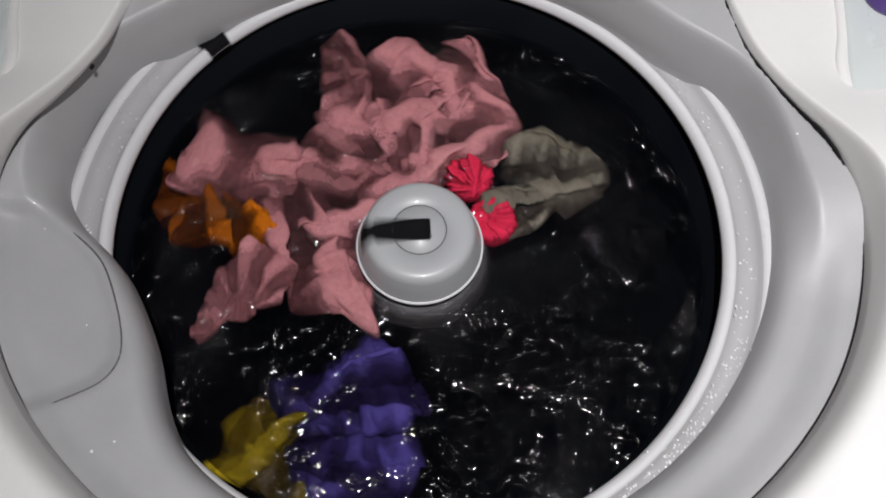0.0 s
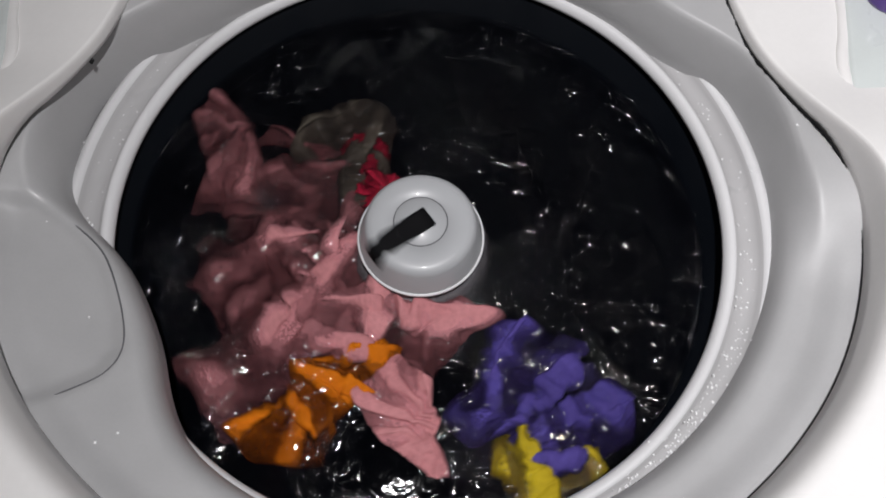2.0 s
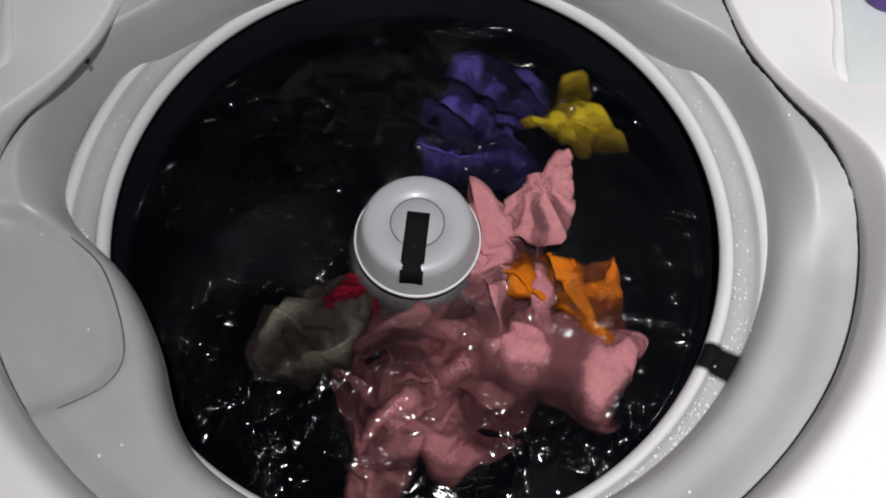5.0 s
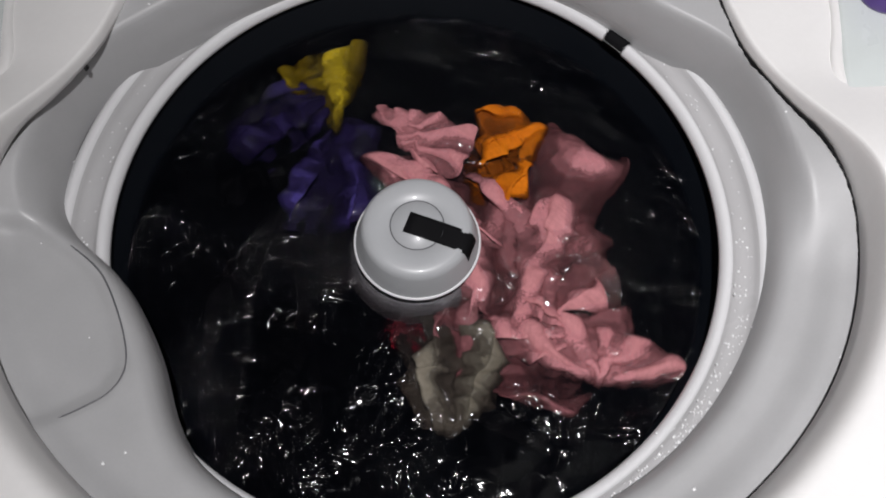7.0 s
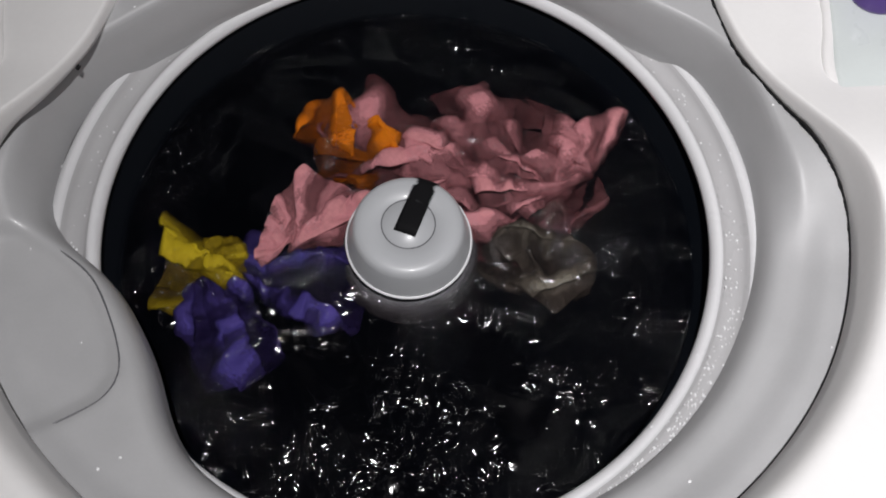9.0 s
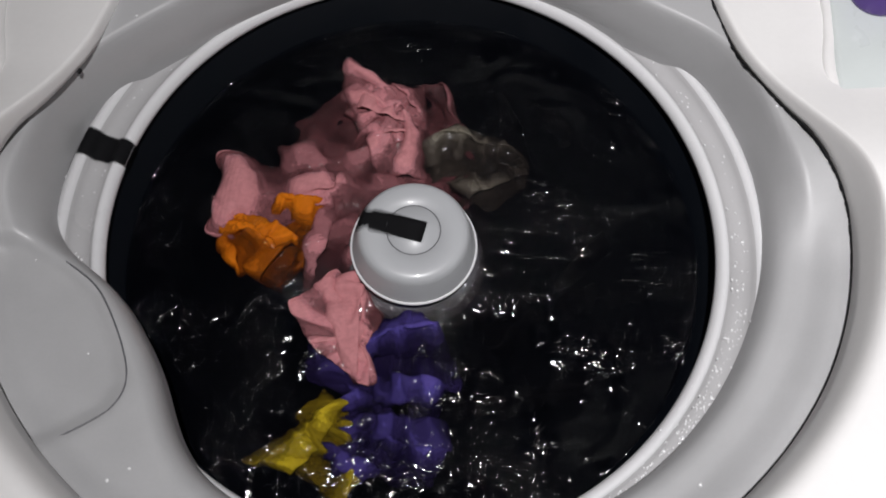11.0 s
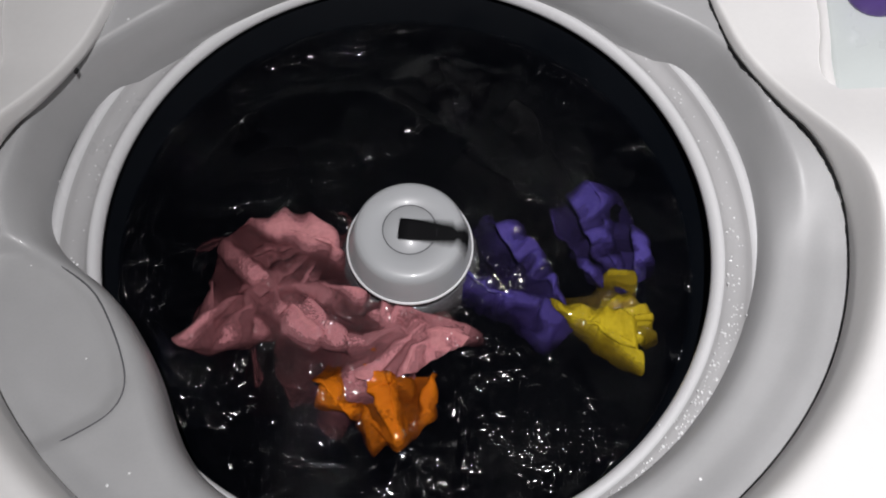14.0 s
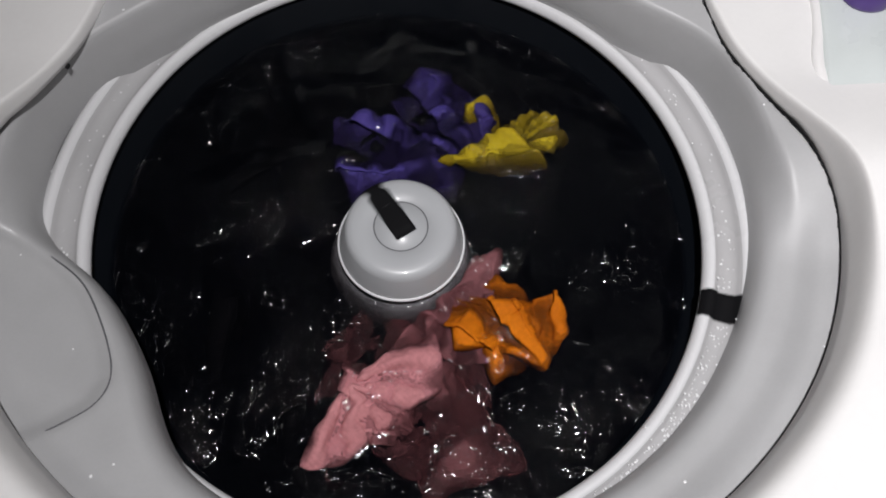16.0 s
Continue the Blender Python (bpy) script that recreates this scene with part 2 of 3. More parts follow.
# moulded recesses with pale dispenser trays in the back corners of the top
for side in (-1, 1):
    bm = bmesh.new()
    bmesh.ops.create_cube(bm, size=1)
    bmesh.ops.scale(bm, vec=(0.060, 0.150, 0.012), verts=bm.verts)
    bmesh.ops.bevel(bm, geom=[e for e in bm.edges if abs((e.verts[0].co - e.verts[1].co).z) > 0.005], offset=0.028, segments=6, affect="EDGES", profile=0.5)
    bmesh.ops.bevel(bm, geom=[e for e in bm.edges if e.calc_length() < 0.2 and min(v.co.z for v in e.verts) > 0.004], offset=0.004, segments=3, affect="EDGES", profile=0.5)
    ob = part("corner_tray", bm, M_RECESS, machine, "pale grey-green moulded corner tray")
    ob.location = dip(DECK_X + side * 0.3160, 0.088, 0.884)
    ob.rotation_euler.z = radians(-side * 6)
    rim = bmesh.new()
    path = []
    for i in range(24):
        # the lower corner is cut off on the slant
        u = i / 23
        q = [(-0.030, 0.010), (-0.038, -0.034), (-0.030, -0.048), (0.030, -0.086)]
        path.append(tuple((1 - u) ** 3 * q[0][c] + 3 * u * (1 - u) ** 2 * q[1][c] + 3 * u * u * (1 - u) * q[2][c] + u ** 3 * q[3][c] for c in (0, 1)))
    path = [(-0.032, 0.085), (-0.029, 0.03)] + path
    for k, (x, y) in enumerate(path):
        x0, y0 = path[max(0, k - 1)]
        x1, y1 = path[min(len(path) - 1, k + 1)]
        d = Vector((x1 - x0, y1 - y0)).normalized()
        nrm = Vector((d.y, -d.x))
        for j in range(9):
            a = math.pi * j / 8
            rim.verts.new((-side * -1 * (x + nrm.x * 0.005 * math.cos(a)) * 1.0, y + nrm.y * 0.005 * math.cos(a), 0.0035 * math.sin(a)))
    rim.verts.ensure_lookup_table()
    for k in range(len(path) - 1):
        for j in range(8):
            rim.faces.new((rim.verts[k * 9 + j], rim.verts[k * 9 + j + 1], rim.verts[k * 9 + 10 + j], rim.verts[k * 9 + 9 + j]))
    ob2 = part("tray_rim", rim, M_ENAMEL, machine, "raised white rim round the corner tray")
    ob2.location = dip(DECK_X + side * 0.3160, 0.088, 0.8855)
    ob2.rotation_euler.z = radians(-side * 6)

for a0, wide in ((161.5, 1.3), (146.5, 1.0)):
    bm = box(0.002, 0.26 * radians(wide) * 0.7, 0.003, 0.0008)
    ob = part("seal_scrap", bm, M_SEAL, machine, "torn scrap of black foam")
    r = opening(radians(a0)) - 0.0005
    ob.location = dip(DECK_X + r * math.cos(radians(a0)), r * math.sin(radians(a0)), 0.872)
    ob.rotation_euler.z = radians(a0)

# grey cover of the outer tub: it twists a little as the agitator pulls
mouth = periodic([(-90, .2290), (-75, .2300), (-55, .2385), (-44, .2420), (-31, .2465), (-17, .2515), (-5, .2560), (4, .2590), (14, .2615), (24, .2610), (30, .2555),
                  (35, .2455), (40, .2365), (47, .2330), (56, .2310), (70, .2290), (90, .2270), (110, .2270), (124, .2285), (136, .2330), (146, .2450), (154, .2590), (162, .2650),
                  (171, .2640), (178, .2600), (184, .2500), (189, .2270), (194, .2130), (200, .2060), (207, .2030), (214, .2050), (220, .2130), (226, .2215), (232, .2265), (240, .2280)])
TRAY = [(-.300, -.020), (-.262, -.020), (-.238, -.036), (-.2125, -.058), (-.1935, -.095), (-.187, -.122), (-.196, -.141), (-.2254, -.1590), (-.300, -.20)]


def tray_depth(x, y):
    """How far inside the dispenser's outline a point lies, in metres."""
    d = 1.0
    cx, cy = -.245, -.10
    for (x0, y0), (x1, y1) in zip(TRAY, TRAY[1:]):
        nx, ny = y1 - y0, x0 - x1
        ln = math.hypot(nx, ny)
        s = ((x - x0) * nx + (y - y0) * ny) / ln
        if ((cx - x0) * nx + (cy - y0) * ny) < 0:
            s = -s
        d = min(d, s)
    return d


def cover_row(off, z, frac=None):
    def f(a):
        r = mouth(a) + off
        if frac is not None:
            r = r + (0.345 - r) * frac
        x, y = r * math.cos(a), r * math.sin(a)
        h = z
        if off > 0.0005:
            # broad swelling at the back, dispenser recess at the side
            off_in = r - mouth(a)
            h += 0.0190 * smooth((y + 0.06) / 0.095) * smooth((off_in - 0.0005) / (0.012 + 0.012 * smooth((0.07 - y) / 0.1)))
            h -= 0.0055 * smooth((tray_depth(x, y) + 0.004) / 0.014)
            # the front rim rises to the lip of the top
            h += 0.0052 * smooth((r - opening(a) + 0.022) / 0.020) * smooth(-y / 0.05)
        return r, h

    return f


cover_rows = [cover_row(0.0004, 0.790), cover_row(0.0003, 0.797), cover_row(0.0, 0.806), cover_row(0.0008, 0.815), cover_row(0.0034, 0.8215),
              cover_row(0.0055, 0.8242), cover_row(0.0075, 0.8258), cover_row(0.0095, 0.8270), cover_row(0.012, 0.8278)]
cover_rows += [cover_row(0.012, 0.8278 + 0.009 * min(1, 1.6 * k), k) for k in [i / 36 for i in range(1, 37)]]
tub_cover = part("tub_cover", polar_sheet(cover_rows, 540), M_COVER, machine, "grey moulded plastic cover ring of the tub with a sunken dispenser")

def cover_top(x, y):
    """Height of the cover's outer slope."""
    a, r = math.atan2(y, x), math.hypot(x, y)
    k = max(0, (r - mouth(a) - 0.012) / (0.333 - mouth(a)))
    return cover_row(0.012, 0.8278 + 0.009 * min(1, 1.6 * k), k)(a)[1]


# crumbling black foam seal between the lip and the cover
bm = bmesh.new()
prev = None
for i in range(900):
    a = radians(-62 + 122 * i / 899)
    lump = 0.5 + 0.5 * noise.noise((i * 0.09, 3.1, 0)) + 0.45 * noise.noise((i * 0.37, 7.7, 0))
    strong = 0.12 + 0.88 * smooth((math.degrees(a) + 14) / 16) * smooth((56 - math.degrees(a)) / 14)
    w = 0.0002 + 0.0011 * max(0, lump) * strong
    r, z = opening(a) - w * 0.4, 0.8850 - lip_drop(a)
    cx, cy, cz = dip(r * math.cos(a) + DECK_X, r * math.sin(a), z)
    cz = max(cz, cover_top(cx, cy) + 0.0004)
    ring = []
    for j in range(8):
        b = 2 * math.pi * j / 8
        ring.append(bm.verts.new((cx + w * math.cos(b) * math.cos(a), cy + w * math.cos(b) * math.sin(a), cz + (0.0006 + w) * math.sin(b))))
    if prev:
        for j in range(8):
            bm.faces.new((prev[j], prev[(j + 1) % 8], ring[(j + 1) % 8], ring[j]))
    prev = ring
part("foam_seal", bm, M_SEAL, machine, "crumbling black foam seal")

# seam round the dispenser's lid
seam = bmesh.new()
pts = [Vector(p) for p in TRAY[1:-1]]
curve = []
for k in range(len(pts) - 1):
    p0, p1, p2, p3 = pts[max(0, k - 1)], pts[k], pts[k + 1], pts[min(len(pts) - 1, k + 2)]
    for i in range(12):
        u = i / 12
        curve.append(0.5 * ((2 * p1) + (p2 - p0) * u + (2 * p0 - 5 * p1 + 4 * p2 - p3) * u * u + (3 * p1 - p0 - 3 * p2 + p3) * u ** 3))


def cover_height(x, y):
    a, r = math.atan2(y, x), math.hypot(x, y)
    r0 = mouth(a) + 0.012
    k = max(0, (r - r0) / (0.345 - r0))
    return 0.8278 + 0.009 * min(1, 1.6 * k) - 0.0055 * smooth((tray_depth(x, y) + 0.004) / 0.014) 


prev = None
for k, p in enumerate(curve):
    d = (curve[min(len(curve) - 1, k + 1)] - curve[max(0, k - 1)]).normalized()
    nrm = Vector((d.y, -d.x))
    ring = []
    for j in range(6):
        b = 2 * math.pi * j / 6
        q = p + nrm * (0.0006 * math.cos(b))
        ring.append(seam.verts.new((q.x, q.y, cover_height(p.x, p.y) + 0.0006 * math.sin(b))))
    if prev:
        for j in range(6):
            seam.faces.new((prev[j], prev[(j + 1) % 6], ring[(j + 1) % 6], ring[j]))
    prev = ring
part("lid_seam", seam, M_SEAM, tub_cover, "thin dark seam of the dispenser lid")

# spinning basket: wall, floor and the balance ring with two pale ridges
basket = part("basket", lathe([(0.0, 0.30), (0.20, 0.30), (0.215, 0.315), (0.2268, 0.345), (0.2272, 0.7905), (0.236, 0.7905), (0.262, 0.786), (0.262, 0.34)], 160), M_BASKET, machine, "dark enamelled wash basket")
part("balance_ring", lathe([(0.262, 0.778), (0.238, 0.786), (0.2268, 0.7915), (0.2250, 0.7945), (0.2255, 0.7965), (0.2280, 0.800), (0.2315, 0.8010), (0.2345, 0.7990),
                            (0.2365, 0.7965), (0.2480, 0.7975), (0.2500, 0.8005), (0.2525, 0.8035), (0.2560, 0.8045), (0.2595, 0.8030), (0.2640, 0.797), (0.270, 0.79)], 240),
     M_RING, basket, "grey plastic balance ring with pale ridges")
part("inner_ridge", lathe([(0.2275, 0.7905), (0.2246, 0.7935), (0.2246, 0.7965), (0.2272, 0.8007), (0.2300, 0.8016), (0.2322, 0.8012), (0.2330, 0.8002)], 240), M_RIDGE, basket, "pale inner ridge")
part("outer_ridge", lathe([(0.2518, 0.8028), (0.2530, 0.8044), (0.2560, 0.8053), (0.2597, 0.8038), (0.2640, 0.7985)], 240), M_RIDGE, basket, "pale outer ridge")
# strip of black tape across the ring, at the angle 0
bm = bmesh.new()
strip = [(0.2241, 0.793), (0.2247, 0.7970), (0.2278, 0.8018), (0.2315, 0.8030), (0.2350, 0.8008), (0.2370, 0.7982), (0.2480, 0.7992), (0.2502, 0.8028), (0.2530, 0.8056), (0.2565, 0.8064), (0.2600, 0.8048)]
cols = []
for i in range(7):
    a = radians(-2.6 + 5.2 * i / 6)
    cols.append([bm.verts.new((r * math.cos(a), r * math.sin(a), z)) for r, z in strip])
for a, b in zip(cols, cols[1:]):
    for i in range(len(strip) - 1):
        bm.faces.new((a[i], b[i], b[i + 1], a[i + 1]))
tp = part("tape_mark", bm, M_TAPE, basket, "strip of black tape")
tp.modifiers.new("thickness", "SOLIDIFY").thickness = 0.0004

# drops of water on the ring
bm = bmesh.new()
rng = random.Random(5)
for i in range(560):
    a = rng.uniform(0, 2 * math.pi)
    if rng.random() < 0.6:
        a = radians(rng.gauss(-45, 18))
    r = rng.choice([rng.uniform(0.2365, 0.248), rng.uniform(0.2365, 0.248), rng.uniform(0.226, 0.262)])
    z = 0.7975 if 0.236 < r < 0.2485 else (0.8008 if r < 0.236 else 0.804)
    s = rng.uniform(0.0003, 0.0011) * (1.4 if rng.random() < 0.12 else 1)
    bmesh.ops.create_icosphere(bm, subdivisions=1, radius=1, matrix=pose(r * math.cos(a), r * math.sin(a), z) @ Matrix.Diagonal((s, s * rng.uniform(0.8, 1.5), s * 0.45, 1)))
for i in range(26):
    a = rng.uniform(0, 2 * math.pi)
    r = mouth(a) + rng.uniform(0.012, 0.05)
    x, y, s = r * math.cos(a), r * math.sin(a), rng.uniform(0.0005, 0.0011)
    bmesh.ops.create_icosphere(bm, subdivisions=2, radius=1, matrix=pose(x, y, cover_top(x, y)) @ Matrix.Diagonal((s, s * rng.uniform(0.8, 1.4), s * 0.5, 1)))
# the drops' white colour imitates glints
part("condensation", bm, M_DROP, tub_cover, "scattered drops of water")["kind"] = "stuff"

# agitator: capped column with a flared skirt and vanes under water
agitator = part("agitator", lathe([(0.0, 0.7865), (0.0200, 0.7864), (0.0203, 0.7858), (0.0207, 0.7864), (0.0360, 0.7856), (0.0395, 0.7846), (0.0415, 0.7828), (0.0432, 0.7795), (0.0475, 0.7610), (0.0487, 0.7575),
                                   (0.0482, 0.7545), (0.0465, 0.7530), (0.0465, 0.7480), (0.0490, 0.7445), (0.0530, 0.7405), (0.0560, 0.7340), (0.0590, 0.722), (0.0660, 0.66), (0.074, 0.52), (0.095, 0.40), (0.16, 0.345), (0.20, 0.335)], 144), M_CAP, machine, "grey plastic agitator column with a domed cap")
part("cap_seam", lathe([(0.0199, 0.7865), (0.02015, 0.7868), (0.0205, 0.7868), (0.0208, 0.7865)], 96), M_SEAM, agitator, "fine dark circle in the cap")
part("cap_band", lathe([(0.0484, 0.7592), (0.0497, 0.7588), (0.0500, 0.7575), (0.0495, 0.7558), (0.0484, 0.7552)], 144), M_BAND, agitator, "white band round the cap")
bm = bmesh.new()
rows = [(-0.0085, 0.7868), (0.0, 0.78685), (0.0203, 0.78680), (0.030, 0.7864), (0.0362, 0.7860), (0.0397, 0.7850), (0.0418, 0.7832), (0.0436, 0.7797), (0.0450, 0.7740)]
grid = [[bm.verts.new((x, y, z)) for y in np.linspace(-0.0088, 0.0088, 7)] for x, z in rows]
for a, b in zip(grid, grid[1:]):
    for i in range(6):
        bm.faces.new((a[i], b[i], b[i + 1], a[i + 1]))
for v in bm.verts:
    # the strip bends down with the round shoulder
    rr = math.hypot(v.co.x, v.co.y)
    if rr > 0.034:
        v.co.z -= (rr - abs(v.co.x)) * 0.9
tp = part("tape_mark", bm, M_TAPE, agitator, "strip of black cloth tape")
tp.modifiers.new("thickness", "SOLIDIFY").thickness = 0.0005
for k in range(4):
    bm = bmesh.new()
    prof = [(0.066, 0.69), (0.075, 0.62), (0.085, 0.52), (0.13, 0.42), (0.19, 0.355), (0.19, 0.338), (0.05, 0.34)]
    va = [bm.verts.new((r, 0.004, z)) for r, z in prof]
    vb = [bm.verts.new((r, -0.004, z)) for r, z in prof]
    bm.faces.new(va)
    bm.faces.new(vb[::-1])
    for i in range(len(prof)):
        j = (i + 1) % len(prof)
        bm.faces.new((va[i], va[j], vb[j], vb[i]))
    part("vane", bm, M_CAP, agitator).rotation_euler.z = k * math.pi / 2

# purple bottle cap that stands in the corner tray
bm = lathe([(0.0, 0.0), (0.021, 0.0), (0.022, 0.003), (0.020, 0.030), (0.018, 0.034), (0.0, 0.035)], 48)
cap = part("bottle_cap", bm, M_PURPLE_CAP)
cap.location = dip(0.333, 0.136, 0.8905)
tagged(cap, "purple plastic measuring cap standing in the corner tray", "cap")

# ---- water ----
WATER_Z = 0.751
WATER_R = 0.2262


def ripple_disc(radius, z, amp, scale, seed, nr=70, na=220, ragged=0.0):
    inner = 0.0440
    rg = np.random.RandomState(int(seed * 10))
    spots, faces = [], []
    for i in range(nr + 1):
        r = inner + (radius - inner) * i / nr
        for j in range(na):
            a = 2 * math.pi * j / na
            x, y = r * math.cos(a), r * math.sin(a)
            spots.append((x, y, z + amp * (noise.noise((x * scale, y * scale, seed)) + 0.5 * noise.noise((x * scale * 2.3, y * scale * 2.3, seed + 5)))))
    spots = np.array(spots)
    spots[:, 2] += ragged * rg.uniform(-1, 1, len(spots))
    for i in range(nr):
        for j in range(na):
            k = (j + 1) % na
            faces.append((i * na + j, i * na + na + j, i * na + na + k, i * na + k))
    me = bpy.data.meshes.new("water")
    me.from_pydata(spots.tolist(), [], faces)
    bm = bmesh.new()
    bm.from_mesh(me)
    bpy.data.meshes.remove(me)
    return bm


water = part("water", ripple_disc(WATER_R, 0, 0.0016, 22, 1.5), M_WATER)
water.location.z = WATER_Z
water.visible_shadow = False
tagged(water, "choppy dark wash water with small bright ripples", "water", kind="structure")
# stacked sheets put the water's darkening with depth into colour
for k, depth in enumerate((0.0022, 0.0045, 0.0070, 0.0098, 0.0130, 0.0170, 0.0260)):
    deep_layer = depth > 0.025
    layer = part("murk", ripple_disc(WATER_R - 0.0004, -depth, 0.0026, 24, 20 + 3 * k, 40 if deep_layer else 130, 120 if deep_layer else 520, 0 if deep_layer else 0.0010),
                 M_DEEP if deep_layer else M_MURK, water, "thin dark sheet standing in for light lost in murky water")
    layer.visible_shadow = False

# ---- laundry ----


def relax(p, rest, grid, hold, anchor, rounds, deep):
    """Lets a crumpled sheet settle: threads return to their length, the hem is drawn to its place, nothing rises or sinks past a limit."""
    n = grid
    i, j = np.meshgrid(np.arange(n), np.arange(n), indexing="ij")
    sets = []
    for di, dj, stiff in ((1, 0, 1.0), (0, 1, 1.0), (1, 1, 0.5), (1, -1, 0.5), (2, 0, 0.39), (0, 2, 0.39), (4, 0, 0.39), (0, 4, 0.39), (8, 0, 0.30), (0, 8, 0.30)):
        ok = (i + di < n) & (j + dj < n) & (j + dj >= 0)
        step = max(di, abs(dj))
        main = i if di else j
        for phase in (0, 1):
            m = ok & ((main // step) % 2 == phase)
            a = (i[m] * n + j[m])
            b = ((i[m] + di) * n + j[m] + dj)
            ln = np.linalg.norm(rest[a] - rest[b], axis=1)
            sets.append((a, b, ln, stiff))
    for k in range(rounds):
        for a, b, ln, stiff in sets:
            d = p[b] - p[a]
            dist = np.maximum(1e-9, np.sqrt((d * d).sum(1)))
            # bending threads only push outwards
            short = (ln - dist) / dist * 0.5 * stiff
            if stiff < 0.4:
                short = np.maximum(0, short)
            d *= short[:, None]
            p[a] -= d
            p[b] += d
        p[hold, :2] += 0.25 * (anchor[hold] - p[hold, :2])
        p[:, :2] += 0.004 * (anchor - p[:, :2])
        p[:, 2] = np.clip(p[:, 2] * 0.998, -deep, deep * 0.8)
    return p


def garment(outline, seed, slack, sink=0.009, n=80):
    """A wet cloth of more stuff than fits its outline (millimetres): it is pushed together from a fan of soft folds and settles into
    creases and overlapping pleats."""
    rg = np.random.RandomState(seed)
    c = np.array(outline, float) / 1000
    mid = c.mean(0)
    c = mid + (c - mid) * 1.14
    e = np.roll(c, -1, 0) - c
    u, v = np.meshgrid(np.linspace(-1, 1, n), np.linspace(-1, 1, n), indexing="ij")
    x, y = u * np.sqrt(1 - v * v / 2), v * np.sqrt(1 - u * u / 2)
    rho, th = np.hypot(x, y), np.arctan2(y, x)
    dirs = np.linspace(-math.pi, math.pi, 241)
    reach = []
    for t in dirs:
        d = np.array((math.cos(t), math.sin(t)))
        best = 0.02
        for q, w in zip(c - mid, e):
            den = d[0] * w[1] - d[1] * w[0]
            if abs(den) > 1e-9:
                far, along = (q[0] * w[1] - q[1] * w[0]) / den, (q[0] * d[1] - q[1] * d[0]) / den
                if far > 0 and -0.001 <= along <= 1.001:
                    best = max(best, far)
        reach.append(best)
    r = rho * np.interp(th, dirs, reach)
    flat = np.stack([mid[0] + r * np.cos(th), mid[1] + r * np.sin(th)], -1).reshape(-1, 2)
    fx, fy = flat.T
    size = np.ptp(c, axis=0).max()
    g = mid + (c[rg.randint(len(c))] - mid) * rg.uniform(1.0, 1.5)
    ang = np.arctan2(fy - g[1], fx - g[0])
    away = math.atan2(mid[1] - g[1], mid[0] - g[0])
    ang = (ang - away + math.pi) % (2 * math.pi) - math.pi
    far = np.hypot(fx - g[0], fy - g[1]) / size
    soft = np.array([noise.noise((px * 22, py * 22, seed * 1.7)) for px, py in flat])
    fine = np.array([noise.noise((px * 60, py * 60, seed * 2.3)) for px, py in flat])
    z = 0.011 * np.minimum(1, far * 2) * np.sin(ang * rg.uniform(10, 13) + 0.7 * soft + rg.uniform(0, 6)) + 0.003 * soft + 0.001 * fine
    p = np.column_stack([fx + 0.002 * fine, fy + 0.004 * soft, z])
    rest = np.column_stack([flat * (1 + 0.55 * (slack - 1)), np.zeros(len(flat))])
    rim = np.zeros((n, n), bool)
    rim[0], rim[-1], rim[:, 0], rim[:, -1] = True, True, True, True
    hold = rim.ravel() & (soft > -0.25)
    p = relax(p, rest, n, hold, flat, 110, min(0.013, 0.14 * size))
    # narrow pleats, steep on one side, that run out from the gathered point, and a few that cross them
    broad = np.array([noise.noise((px * 13, py * 13, seed * 3.1)) for px, py in flat])
    cross = np.array([noise.noise((px * 17, py * 17, seed * 4.3)) for px, py in flat])
    for k, (turn, tall) in enumerate(((ang * 0.16 * rg.uniform(26, 34) + 0.30 * soft + 0.5 * broad, 0.0062), ((far * size * 22 + 1.1 * cross + 0.5 * broad), 0.0018))):
        saw = turn % 1.0
        saw = np.where(saw < 0.80, saw / 0.80, (1 - saw) / 0.20)
        strength = np.clip(0.55 + 1.6 * (broad if k == 0 else -cross), 0, 1) * np.minimum(1, far * 2.5)
        p[:, 2] += tall * strength * (saw ** 1.4 - 0.4)
        # the steep side of each pleat folds over
        lean = np.stack([-np.sin(ang + away), np.cos(ang + away)], -1) if k == 0 else np.stack([np.cos(ang + away), np.sin(ang + away)], -1)
        p[:, :2] += lean * ((0.0085 if k == 0 else 0.0025) * strength * saw ** 2)[:, None]
    edge = np.minimum(np.minimum(1 - abs(u), 1 - abs(v)), 0.3).ravel() / 0.3
    p[:, 2] -= sink * (1 - edge) ** 2
    p[:, 2] -= np.percentile(p[:, 2], 88)
    bm = bmesh.new()
    vs = [bm.verts.new(q) for q in p]
    for i in range(n - 1):
        for j in range(n - 1):
            bm.faces.new((vs[i * n + j], vs[i * n + n + j], vs[i * n + n + j + 1], vs[i * n + j + 1]))
    for k in range(2):
        bmesh.ops.smooth_vert(bm, verts=bm.verts, factor=0.4, use_axis_x=True, use_axis_y=True, use_axis_z=True)
    return bm


def cloth_part(name, bm, mat, parent, label=""):
    ob = part(name, bm, mat, parent, label)
    ob.modifiers.new("thickness", "SOLIDIFY").thickness = 0.0010
    return ob


LAUNDRY = []  # thing and its parts with their rows


def laundry(name, label, category, pieces):
    """pieces: name, material, label, seed, slack, outline in mm round its middle, and rows of seconds, degrees round the axis,
    distance from it in mm, depth in mm, own turn in degrees."""
    t = thing(name, label, category, "laundry in the tub")
    t.location.z = WATER_Z
    made = []
    for pname, mat, lab, seed, slack, outline, rows in pieces:
        made.append((cloth_part(pname, garment(outline, seed, slack, 0.002 if pname == "cuff" else 0.009), mat, t, lab), rows))
    LAUNDRY.append((t, made))
    return t


